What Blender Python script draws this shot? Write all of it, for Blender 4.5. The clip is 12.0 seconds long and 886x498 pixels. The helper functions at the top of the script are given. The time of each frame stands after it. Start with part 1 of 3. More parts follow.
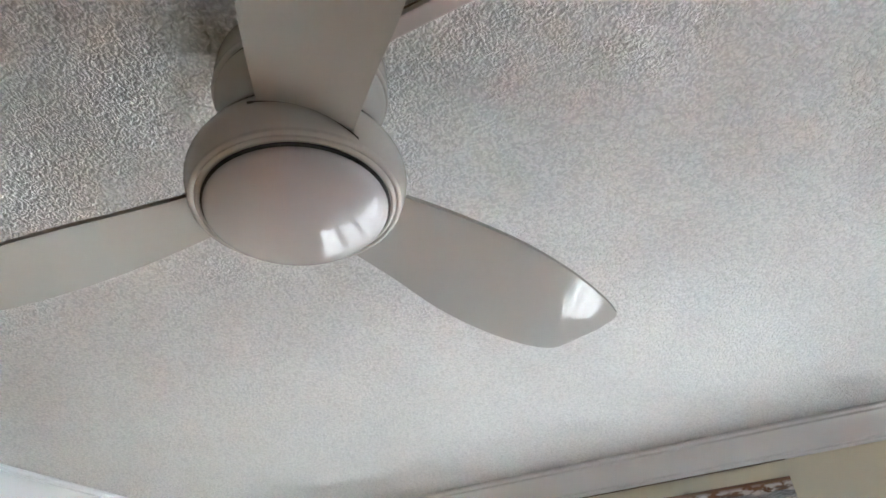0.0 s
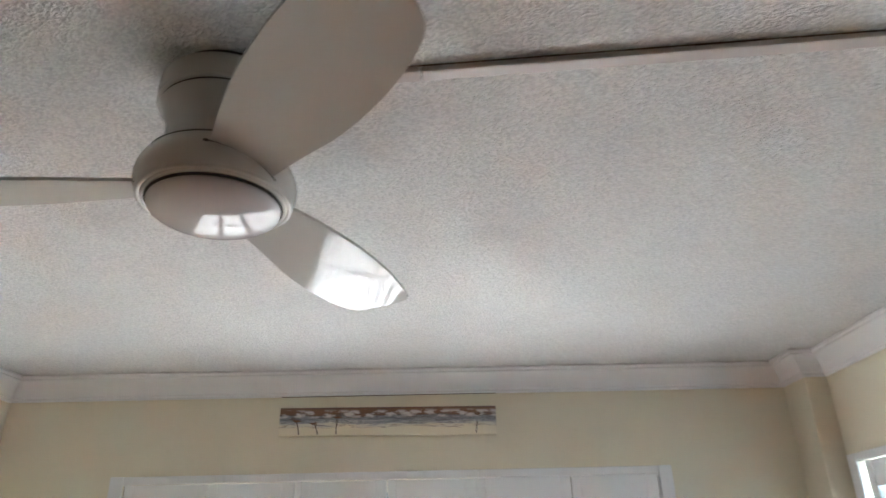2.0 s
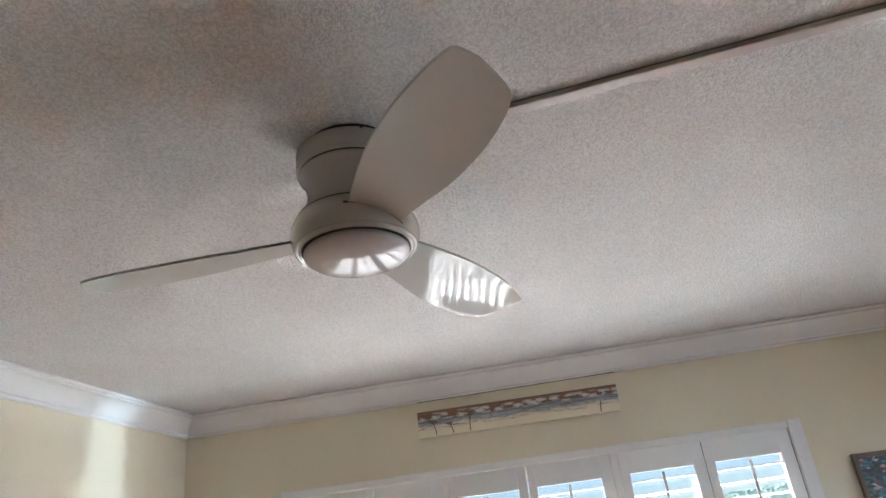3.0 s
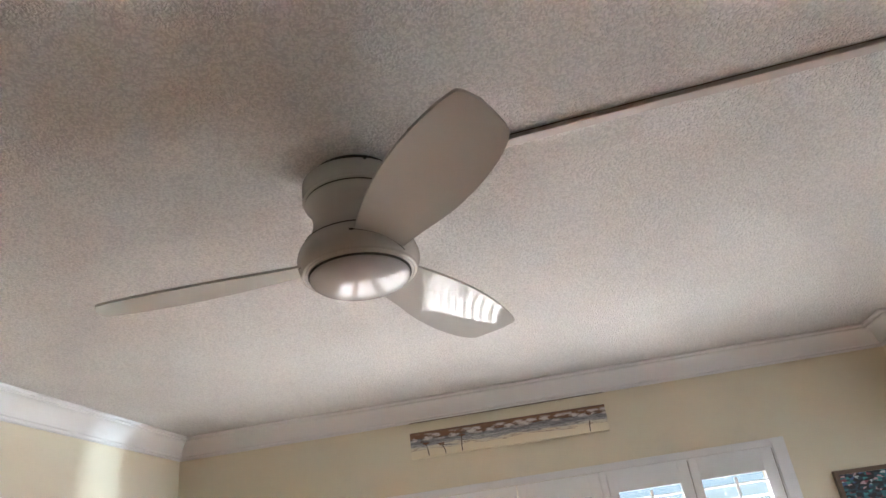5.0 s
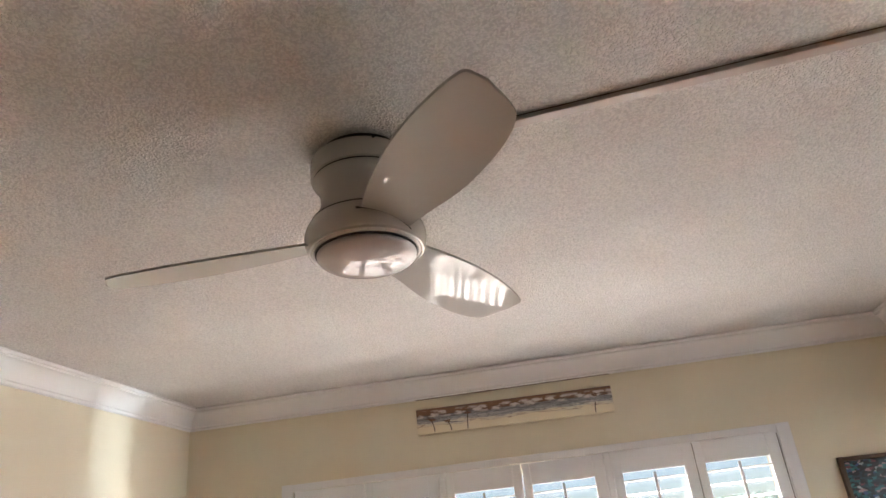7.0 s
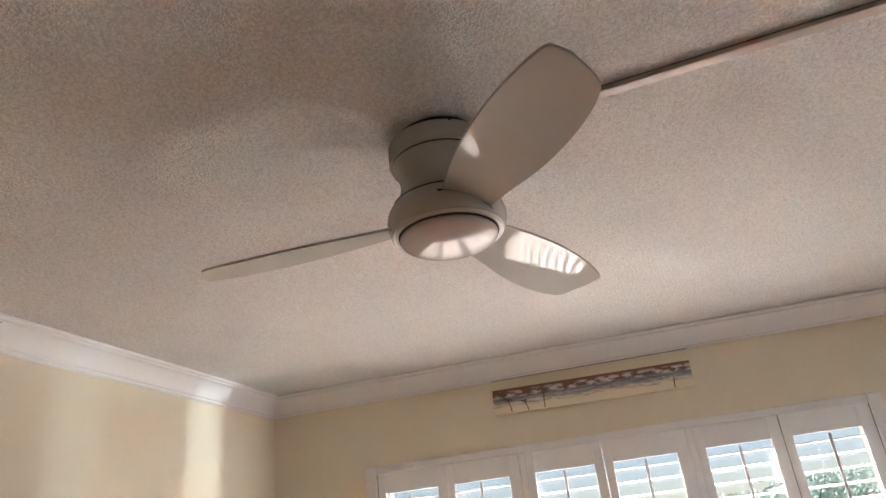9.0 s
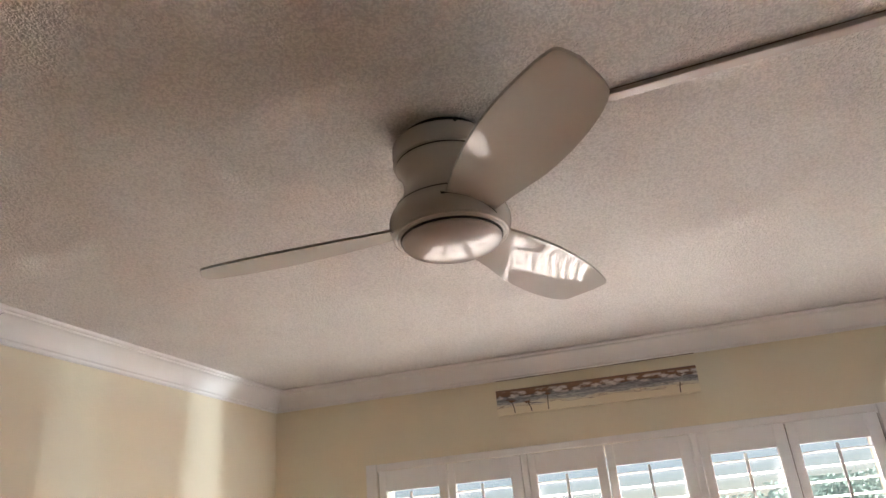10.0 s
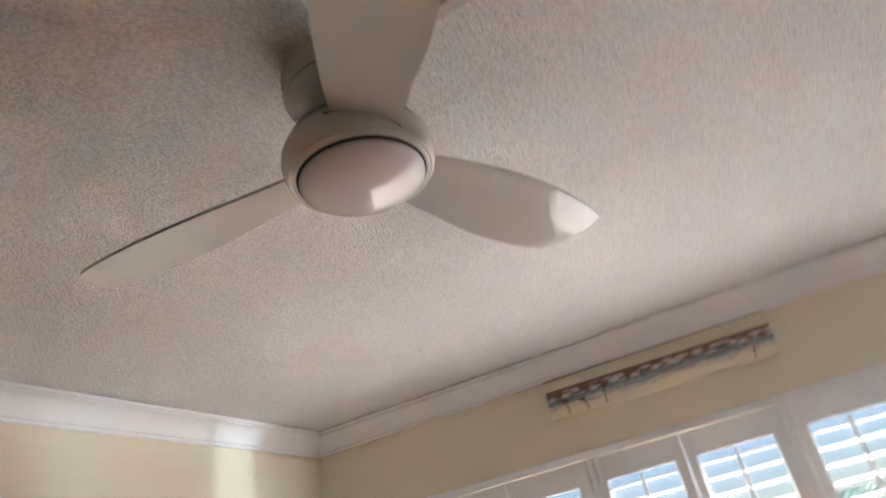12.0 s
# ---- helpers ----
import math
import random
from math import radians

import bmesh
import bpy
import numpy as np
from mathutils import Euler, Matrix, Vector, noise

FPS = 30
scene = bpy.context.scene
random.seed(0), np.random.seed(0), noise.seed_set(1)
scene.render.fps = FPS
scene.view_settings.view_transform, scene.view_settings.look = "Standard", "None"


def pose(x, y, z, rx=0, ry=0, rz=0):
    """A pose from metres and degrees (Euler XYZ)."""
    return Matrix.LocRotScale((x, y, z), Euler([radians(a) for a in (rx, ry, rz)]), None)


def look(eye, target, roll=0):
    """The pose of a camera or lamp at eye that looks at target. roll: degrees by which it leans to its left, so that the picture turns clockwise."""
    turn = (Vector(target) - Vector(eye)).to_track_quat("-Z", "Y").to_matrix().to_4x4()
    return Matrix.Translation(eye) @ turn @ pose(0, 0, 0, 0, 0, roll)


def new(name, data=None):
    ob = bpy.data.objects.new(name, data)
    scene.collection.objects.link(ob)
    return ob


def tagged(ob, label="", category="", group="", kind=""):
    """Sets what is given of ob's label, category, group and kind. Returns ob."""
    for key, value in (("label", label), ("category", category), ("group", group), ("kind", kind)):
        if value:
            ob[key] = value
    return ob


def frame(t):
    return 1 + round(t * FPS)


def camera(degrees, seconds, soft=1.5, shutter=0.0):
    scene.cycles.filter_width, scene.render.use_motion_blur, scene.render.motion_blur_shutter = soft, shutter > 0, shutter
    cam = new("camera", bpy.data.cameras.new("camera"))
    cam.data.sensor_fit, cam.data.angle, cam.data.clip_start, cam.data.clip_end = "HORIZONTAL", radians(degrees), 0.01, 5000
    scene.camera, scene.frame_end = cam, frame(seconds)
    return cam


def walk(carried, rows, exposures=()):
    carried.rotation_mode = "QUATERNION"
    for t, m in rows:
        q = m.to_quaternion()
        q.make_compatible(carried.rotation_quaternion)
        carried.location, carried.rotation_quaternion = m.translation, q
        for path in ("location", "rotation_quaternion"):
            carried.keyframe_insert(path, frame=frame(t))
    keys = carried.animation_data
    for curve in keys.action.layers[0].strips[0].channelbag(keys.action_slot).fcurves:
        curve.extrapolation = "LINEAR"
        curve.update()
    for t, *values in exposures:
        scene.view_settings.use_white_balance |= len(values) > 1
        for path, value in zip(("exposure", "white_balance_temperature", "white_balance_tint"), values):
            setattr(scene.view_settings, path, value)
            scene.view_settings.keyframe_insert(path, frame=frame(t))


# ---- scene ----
cam = camera(65.3, 12.0, shutter=0.5)
PATH = [
    (0, (0.633, -2.477, 1.675), (0.127, -0.92, 2.824), -6.2),
    (0.5, (0.656, -2.509, 1.672), (0.144, -0.932, 2.791), -6.3),
    (0.8, (0.600, -2.615, 1.672), (0.255, -0.996, 2.821), -5.9),
    (1, (0.581, -2.669, 1.665), (0.308, -1.081, 2.849), -4.9),
    (1.2, (0.627, -2.735, 1.641), (0.391, -1.109, 2.781), -4.5),
    (1.5, (0.631, -2.827, 1.622), (0.54, -1.127, 2.672), -3.1),
    (1.8, (0.621, -2.884, 1.641), (0.612, -1.1, 2.546), -1.7),
    (2, (0.637, -2.915, 1.655), (0.671, -1.094, 2.482), -1.4),
    (2.2, (0.674, -2.965, 1.626), (0.716, -1.142, 2.446), -2.8),
    (2.5, (0.682, -3.034, 1.611), (0.579, -1.208, 2.419), -6.3),
    (2.7, (0.62, -3.08, 1.608), (0.391, -1.272, 2.432), -7.6),
    (4.3, (0.613, -3.166, 1.59), (0.386, -1.373, 2.445), -6.5),
    (4.5, (0.604, -3.164, 1.584), (0.389, -1.372, 2.446), -7.3),
    (5, (0.602, -3.193, 1.58), (0.417, -1.41, 2.467), -8.0),
    (5.5, (0.609, -3.192, 1.585), (0.437, -1.411, 2.48), -7.7),
    (6, (0.606, -3.187, 1.583), (0.425, -1.4, 2.462), -7.0),
    (6.5, (0.607, -3.192, 1.577), (0.402, -1.395, 2.431), -6.6),
    (7, (0.614, -3.196, 1.581), (0.384, -1.392, 2.415), -6.3),
    (7.5, (0.601, -3.205, 1.577), (0.334, -1.4, 2.397), -6.3),
    (7.7, (0.596, -3.213, 1.573), (0.303, -1.411, 2.39), -6.3),
    (9.3, (0.567, -3.215, 1.571), (0.153, -1.433, 2.379), -6.7),
    (9.5, (0.569, -3.215, 1.582), (0.15, -1.433, 2.385), -6.4),
    (10, (0.579, -3.194, 1.598), (0.149, -1.412, 2.396), -5.3),
    (10.5, (0.662, -3.162, 1.592), (0.224, -1.375, 2.376), -4.2),
    (11, (0.697, -3.086, 1.561), (0.24, -1.296, 2.327), -2.7),
    (11.3, (0.693, -2.983, 1.537), (0.218, -1.215, 2.342), -1.0),
    (11.5, (0.689, -2.907, 1.574), (0.186, -1.185, 2.458), -1.5),
    (11.7, (0.713, -2.86, 1.562), (0.167, -1.18, 2.5), -4.7),
    (12, (0.701, -2.781, 1.537), (0.101, -1.113, 2.463), -13.1),
]
EXPOSURES = [(0.0, 2.49, 5570, 5), (1.0, 2.54, 5620, 5), (1.5, 2.65, 5720, 6), (2.0, 2.38, 5770, 7), (2.5, 2.31, 5830, 10), (4.5, 2.34, 5980, 11), (5.5, 2.43, 6480, 15), (7.5, 2.29, 6770, 17), (9.5, 2.21, 6930, 19), (11.3, 2.09, 6770, 17), (12.0, 2.25, 6430, 16)]
walk(cam, [(t, look(eye, target, roll)) for t, eye, target, roll in PATH], EXPOSURES)

# ---------------------------------------------------------------- light
world = bpy.data.worlds.new("world")
scene.world = world
world.use_nodes = True
wn = world.node_tree.nodes
sky = wn.new("ShaderNodeTexSky")
sky.sky_type = "NISHITA"
sky.sun_disc = False
sky.sun_elevation = radians(42)
sky.sun_rotation = radians(12)
sky.dust_density, sky.ozone_density = 0.1, 4.0
wn["Background"].inputs["Strength"].default_value = 0.022
world.node_tree.links.new(sky.outputs["Color"], wn["Background"].inputs["Color"])

sun_data = bpy.data.lights.new("sun", "SUN")
sun_data.energy, sun_data.angle, sun_data.color = 5.0, radians(0.5), (1.0, 0.96, 0.90)
sun = new("sun", sun_data)
sun.matrix_world = look((1.545, 7.27, 6.69), (0, 0, 0))


# added area lamp in place of reflected sun; streaks fall through side shutter gaps
streak_lamp_data = bpy.data.lights.new("streak_lamp", "AREA")
streak_lamp_data.energy, streak_lamp_data.size, streak_lamp_data.color = 200.0, 0.26, (0.74, 0.91, 1.0)
streak_lamp_data.shape = "DISK"
streak_lamp_ob = new("streak_lamp", streak_lamp_data)
streak_lamp_ob.matrix_world = look((5.83, 0.015, 1.36), (2.2, -0.3, 1.7))


# ---------------------------------------------------------------- materials
def material(name, colour, rough=0.5, metal=0.0, vary=0.06, scale=6.0, bump=0.0, bump_scale=200.0, coat=0.0):
    """A surface with soft large-scale tone changes, fine grain and relief."""
    m = bpy.data.materials.new(name)
    m.use_nodes = True
    nt = m.node_tree
    b = nt.nodes["Principled BSDF"]
    b.inputs["Roughness"].default_value = rough
    b.inputs["Metallic"].default_value = metal
    b.inputs["Coat Weight"].default_value = coat
    b.inputs["Specular IOR Level"].default_value = 0.06 if coat else 0.5
    b.inputs["Coat Roughness"].default_value = 0.02
    tc = nt.nodes.new("ShaderNodeTexCoord")
    n1 = nt.nodes.new("ShaderNodeTexNoise")
    n1.inputs["Scale"].default_value = scale
    n1.inputs["Detail"].default_value = 6
    nt.links.new(tc.outputs["Object"], n1.inputs["Vector"])
    mix = nt.nodes.new("ShaderNodeMix")
    mix.data_type = "RGBA"
    mix.inputs["A"].default_value = (*[c * (1 - vary) for c in colour], 1)
    mix.inputs["B"].default_value = (*[min(1, c * (1 + vary)) for c in colour], 1)
    nt.links.new(n1.outputs["Fac"], mix.inputs["Factor"])
    nt.links.new(mix.outputs["Result"], b.inputs["Base Color"])
    if bump:
        n2 = nt.nodes.new("ShaderNodeTexNoise")
        n2.inputs["Scale"].default_value = bump_scale
        n2.inputs["Detail"].default_value = 3
        nt.links.new(tc.outputs["Object"], n2.inputs["Vector"])
        bp = nt.nodes.new("ShaderNodeBump")
        bp.inputs["Strength"].default_value = 1.0
        bp.inputs["Distance"].default_value = bump
        nt.links.new(n2.outputs["Fac"], bp.inputs["Height"])
        nt.links.new(bp.outputs["Normal"], b.inputs["Normal"])
    return m


def ceiling_material():
    """White stippled plaster: rounded worm-like grains of a few millimetres."""
    m = bpy.data.materials.new("stippled_plaster")
    m.use_nodes = True
    nt = m.node_tree
    b = nt.nodes["Principled BSDF"]
    b.inputs["Roughness"].default_value = 0.9
    tc = nt.nodes.new("ShaderNodeTexCoord")
    warp = nt.nodes.new("ShaderNodeTexNoise")
    warp.inputs["Scale"].default_value = 60
    warp.inputs["Detail"].default_value = 2
    add = nt.nodes.new("ShaderNodeVectorMath")
    add.operation = "MULTIPLY_ADD"
    add.inputs[1].default_value = (0.024, 0.024, 0.024)
    nt.links.new(tc.outputs["Object"], warp.inputs["Vector"])
    nt.links.new(warp.outputs["Color"], add.inputs[0])
    nt.links.new(tc.outputs["Object"], add.inputs[2])
    vor = nt.nodes.new("ShaderNodeTexVoronoi")
    vor.feature = "SMOOTH_F1"
    vor.inputs["Scale"].default_value = 168
    vor.inputs["Smoothness"].default_value = 0.6
    nt.links.new(add.outputs[0], vor.inputs["Vector"])
    big = nt.nodes.new("ShaderNodeTexNoise")
    big.inputs["Scale"].default_value = 5
    big.inputs["Detail"].default_value = 5
    nt.links.new(tc.outputs["Object"], big.inputs["Vector"])
    fine = nt.nodes.new("ShaderNodeTexNoise")
    fine.inputs["Scale"].default_value = 260
    fine.inputs["Detail"].default_value = 3
    nt.links.new(tc.outputs["Object"], fine.inputs["Vector"])
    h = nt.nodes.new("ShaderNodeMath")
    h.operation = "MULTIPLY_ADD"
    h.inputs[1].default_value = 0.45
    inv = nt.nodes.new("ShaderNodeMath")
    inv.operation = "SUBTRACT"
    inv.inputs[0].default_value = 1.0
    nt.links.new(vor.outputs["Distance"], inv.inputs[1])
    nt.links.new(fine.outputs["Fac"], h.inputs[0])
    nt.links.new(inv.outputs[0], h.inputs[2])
    bp = nt.nodes.new("ShaderNodeBump")
    bp.inputs["Strength"].default_value = 1.0
    bp.inputs["Distance"].default_value = CEILING_RELIEF
    nt.links.new(h.outputs[0], bp.inputs["Height"])
    nt.links.new(bp.outputs["Normal"], b.inputs["Normal"])
    mix = nt.nodes.new("ShaderNodeMix")
    mix.data_type = "RGBA"
    mix.inputs["A"].default_value = (0.76, 0.74, 0.71, 1)
    mix.inputs["B"].default_value = (0.84, 0.82, 0.80, 1)
    nt.links.new(big.outputs["Fac"], mix.inputs["Factor"])
    # shade in the hollows between the grains, painted into the base colour
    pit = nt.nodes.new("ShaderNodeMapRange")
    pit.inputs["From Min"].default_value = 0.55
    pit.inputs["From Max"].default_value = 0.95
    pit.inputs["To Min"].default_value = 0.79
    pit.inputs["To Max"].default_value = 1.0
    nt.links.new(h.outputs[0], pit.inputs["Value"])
    hollow_shade = nt.nodes.new("ShaderNodeMix")
    hollow_shade.data_type = "RGBA"
    hollow_shade.blend_type = "MULTIPLY"
    hollow_shade.inputs["Factor"].default_value = 1.0
    nt.links.new(mix.outputs["Result"], hollow_shade.inputs["A"])
    nt.links.new(pit.outputs[0], hollow_shade.inputs["B"])
    nt.links.new(hollow_shade.outputs["Result"], b.inputs["Base Color"])
    return m


def seascape_material():
    """A long seascape: rust sky with pale clouds, grey-blue waves, cream sand."""
    m = bpy.data.materials.new("painted_canvas")
    m.use_nodes = True
    nt = m.node_tree
    L = nt.links.new
    b = nt.nodes["Principled BSDF"]
    b.inputs["Roughness"].default_value = 0.55
    tc = nt.nodes.new("ShaderNodeTexCoord")
    sep = nt.nodes.new("ShaderNodeSeparateXYZ")
    L(tc.outputs["Object"], sep.inputs[0])
    n = nt.nodes.new("ShaderNodeTexNoise")
    n.inputs["Scale"].default_value = 7
    n.inputs["Detail"].default_value = 8
    n.inputs["Roughness"].default_value = 0.65
    st = nt.nodes.new("ShaderNodeMapping")
    st.inputs["Scale"].default_value = (1, 1, 11)
    L(tc.outputs["Object"], st.inputs[0])
    L(st.outputs[0], n.inputs["Vector"])
    w = nt.nodes.new("ShaderNodeMath")
    w.operation = "MULTIPLY_ADD"
    w.inputs[1].default_value = 0.085
    L(n.outputs["Fac"], w.inputs[0])
    L(sep.outputs["Z"], w.inputs[2])
    rng = nt.nodes.new("ShaderNodeMapRange")
    rng.inputs["From Min"].default_value = -0.022
    rng.inputs["From Max"].default_value = 0.100
    L(w.outputs[0], rng.inputs["Value"])
    ramp = nt.nodes.new("ShaderNodeValToRGB")
    e = ramp.color_ramp.elements
    e[0].position, e[0].color = 0.0, (0.80, 0.72, 0.54, 1)
    e[1].position, e[1].color = 1.0, (0.17, 0.10, 0.065, 1)
    for p, c in ((0.33, (0.80, 0.72, 0.55, 1)), (0.35, (0.30, 0.20, 0.14, 1)), (0.37, (0.74, 0.68, 0.54, 1)), (0.44, (0.66, 0.62, 0.54, 1)), (0.47, (0.17, 0.16, 0.16, 1)), (0.51, (0.55, 0.54, 0.52, 1)), (0.545, (0.16, 0.16, 0.175, 1)), (0.58, (0.42, 0.42, 0.42, 1)), (0.62, (0.13, 0.13, 0.145, 1)), (0.66, (0.30, 0.30, 0.31, 1)), (0.70, (0.12, 0.105, 0.10, 1)), (0.78, (0.19, 0.095, 0.055, 1)), (0.9, (0.24, 0.12, 0.065, 1))):
        el = e.new(p)
        el.color = c
    L(rng.outputs[0], ramp.inputs[0])
    # clouds: a row of pale puffs
    mp = nt.nodes.new("ShaderNodeMapping")
    mp.inputs["Scale"].default_value = (17, 1, 40)
    mp.inputs["Location"].default_value = (0.2, 0, -0.95)
    L(tc.outputs["Object"], mp.inputs[0])
    v = nt.nodes.new("ShaderNodeTexVoronoi")
    v.voronoi_dimensions = "2D"
    v.inputs["Randomness"].default_value = 0.95
    v.inputs["Scale"].default_value = 1.0
    cx = nt.nodes.new("ShaderNodeSeparateXYZ")
    L(mp.outputs[0], cx.inputs[0])
    cb = nt.nodes.new("ShaderNodeCombineXYZ")
    L(cx.outputs["X"], cb.inputs["X"])
    L(cx.outputs["Z"], cb.inputs["Y"])
    nz = nt.nodes.new("ShaderNodeTexNoise")
    nz.inputs["Scale"].default_value = 3.0
    L(cb.outputs[0], nz.inputs["Vector"])
    ad = nt.nodes.new("ShaderNodeVectorMath")
    ad.operation = "MULTIPLY_ADD"
    ad.inputs[1].default_value = (0.9, 0.9, 0)
    L(nz.outputs["Color"], ad.inputs[0])
    L(cb.outputs[0], ad.inputs[2])
    L(ad.outputs[0], v.inputs["Vector"])
    puff = nt.nodes.new("ShaderNodeMapRange")
    puff.inputs["From Min"].default_value = 0.46
    puff.inputs["From Max"].default_value = 0.22
    L(v.outputs["Distance"], puff.inputs["Value"])
    band = nt.nodes.new("ShaderNodeMapRange")
    band.inputs["From Min"].default_value = 0.012
    band.inputs["From Max"].default_value = 0.020
    L(sep.outputs["Z"], band.inputs["Value"])
    band2 = nt.nodes.new("ShaderNodeMapRange")
    band2.inputs["From Min"].default_value = 0.050
    band2.inputs["From Max"].default_value = 0.040
    L(sep.outputs["Z"], band2.inputs["Value"])
    mu = nt.nodes.new("ShaderNodeMath")
    mu.operation = "MULTIPLY"
    mu2 = nt.nodes.new("ShaderNodeMath")
    mu2.operation = "MULTIPLY"
    L(puff.outputs[0], mu.inputs[0])
    L(band.outputs[0], mu.inputs[1])
    L(mu.outputs[0], mu2.inputs[0])
    L(band2.outputs[0], mu2.inputs[1])
    mx = nt.nodes.new("ShaderNodeMix")
    mx.data_type = "RGBA"
    mx.inputs["B"].default_value = (0.66, 0.60, 0.56, 1)
    L(mu2.outputs[0], mx.inputs["Factor"])
    L(ramp.outputs[0], mx.inputs["A"])
    L(mx.outputs["Result"], b.inputs["Base Color"])
    return m


def mosaic_material():
    """A dark mosaic of small teal, navy, white and pink dabs."""
    m = bpy.data.materials.new("mosaic_paint")
    m.use_nodes = True
    nt = m.node_tree
    L = nt.links.new
    b = nt.nodes["Principled BSDF"]
    b.inputs["Roughness"].default_value = 0.35
    tc = nt.nodes.new("ShaderNodeTexCoord")
    mp = nt.nodes.new("ShaderNodeMapping")
    mp.inputs["Scale"].default_value = (1, 1, 1.9)
    L(tc.outputs["Object"], mp.inputs[0])
    v = nt.nodes.new("ShaderNodeTexVoronoi")
    v.distance = "CHEBYCHEV"
    v.inputs["Scale"].default_value = 58
    L(mp.outputs[0], v.inputs["Vector"])
    sp = nt.nodes.new("ShaderNodeSeparateColor")
    L(v.outputs["Color"], sp.inputs[0])
    ramp = nt.nodes.new("ShaderNodeValToRGB")
    ramp.color_ramp.interpolation = "CONSTANT"
    e = ramp.color_ramp.elements
    e[0].position, e[0].color = 0.0, (0.012, 0.014, 0.02, 1)
    e[1].position, e[1].color = 0.42, (0.02, 0.05, 0.07, 1)
    for p, c in ((0.60, (0.03, 0.13, 0.15, 1)), (0.74, (0.05, 0.22, 0.23, 1)), (0.82, (0.20, 0.06, 0.08, 1)), (0.87, (0.06, 0.10, 0.22, 1)), (0.92, (0.45, 0.30, 0.32, 1)), (0.96, (0.5, 0.55, 0.56, 1))):
        el = e.new(p)
        el.color = c
    L(sp.outputs[0], ramp.inputs[0])
    L(ramp.outputs[0], b.inputs["Base Color"])
    return m


CEILING_RELIEF = 0.0058
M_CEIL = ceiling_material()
M_WALL = material("cream_wall_paint", (0.76, 0.69, 0.535), 0.75, vary=0.03, scale=2.5, bump=0.0006, bump_scale=120)
M_CORNICE = material("white_cornice_paint", (0.80, 0.79, 0.78), 0.55, vary=0.03, scale=5, bump=0.0005, bump_scale=60)
M_TRIM = material("white_gloss_trim", (0.80, 0.79, 0.78), 0.32, vary=0.02, scale=8, bump=0.0002, bump_scale=50)
M_SHUTTER = material("white_shutter_paint", (0.87, 0.87, 0.87), 0.30, vary=0.02, scale=8, bump=0.0002, bump_scale=60)
M_FAN = material("white_fan_enamel", (0.53, 0.495, 0.445), 0.4, vary=0.02, scale=9, coat=1.0)
M_BLADE = material("white_gloss_blade", (0.47, 0.45, 0.41), 0.4, vary=0.03, scale=7, coat=0.6)
M_LENS = material("white_lens_cap", (0.53, 0.49, 0.475), 0.4, vary=0.01, scale=9, coat=1.0)
# M_DARK and M_GAP also paint shade into gaps, besides real seams and cracks
M_DARK = material("dark_seam_and_shade", (0.03, 0.025, 0.02), 0.7)
M_GAP = material("brown_crack_and_shade", (0.16, 0.12, 0.09), 0.8)
M_SCREW = material("dark_screw", (0.05, 0.045, 0.04), 0.4, metal=0.8)
M_FLOOR = material("terracotta_floor", (0.32, 0.115, 0.038), 0.4, vary=0.12, scale=3, bump=0.0008, bump_scale=30)
M_STRIP = material("white_cable_cover", (0.52, 0.46, 0.43), 0.4, vary=0.04, scale=12)
M_CANVAS = seascape_material()
M_INK = material("dark_painted_trunk", (0.10, 0.07, 0.05), 0.6)
M_FROND = material("rust_paint", (0.16, 0.075, 0.04), 0.6, vary=0.3, scale=60)
M_FRAME = material("dark_wood_frame", (0.12, 0.075, 0.045), 0.45, vary=0.3, scale=30, bump=0.0006, bump_scale=90)
M_MOSAIC = mosaic_material()
M_MULLION = material("cream_window_frame", (0.74, 0.70, 0.58), 0.45, vary=0.04, scale=6)
M_GROUND = material("dry_lawn", (0.08, 0.065, 0.04), 0.9, vary=0.3, scale=1.2, bump=0.01, bump_scale=20)
M_BOUNCE = material("pale_bounce_slab", (0.50, 0.47, 0.44), 0.85, vary=0.10, scale=1.2, bump=0.003, bump_scale=20)
M_LEAF = material("shrub_leaf", (0.26, 0.38, 0.36), 0.5, vary=0.35, scale=4)
ln = M_LEAF.node_tree
tr = ln.nodes.new("ShaderNodeBsdfTranslucent")
tr.inputs["Color"].default_value = (0.50, 0.68, 0.64, 1)
ms = ln.nodes.new("ShaderNodeMixShader")
ms.inputs["Fac"].default_value = 0.62
ln.links.new(ln.nodes["Principled BSDF"].outputs[0], ms.inputs[1])
ln.links.new(tr.outputs[0], ms.inputs[2])
ln.links.new(ms.outputs[0], ln.nodes["Material Output"].inputs["Surface"])
M_BARK = material("bark", (0.16, 0.11, 0.07), 0.85, vary=0.3, scale=20)
M_GLASS = bpy.data.materials.new("window_glass")
M_GLASS.use_nodes = True
g = M_GLASS.node_tree.nodes["Principled BSDF"]
g.inputs["Transmission Weight"].default_value = 1.0
g.inputs["Roughness"].default_value = 0.0
g.inputs["IOR"].default_value = 1.45


# ---------------------------------------------------------------- mesh helpers
def mesh_of(name, bm, mat, smooth=None):
    bmesh.ops.recalc_face_normals(bm, faces=bm.faces)
    me = bpy.data.meshes.new(name)
    if smooth:
        for f in bm.faces:
            f.smooth = True
        for e in bm.edges:
            if len(e.link_faces) == 2 and e.calc_face_angle(0) > radians(smooth):
                e.smooth = False
    bm.to_mesh(me)
    bm.free()
    me.materials.append(mat)
    return me


def part(name, bm, mat, parent=None, label="", smooth=None):
    """Links a bmesh as one mesh object, under a parent where there is one."""
    ob = new(name, mesh_of(name, bm, mat, smooth))
    if parent:
        ob.parent = parent
    if label:
        tagged(ob, label)
    return ob


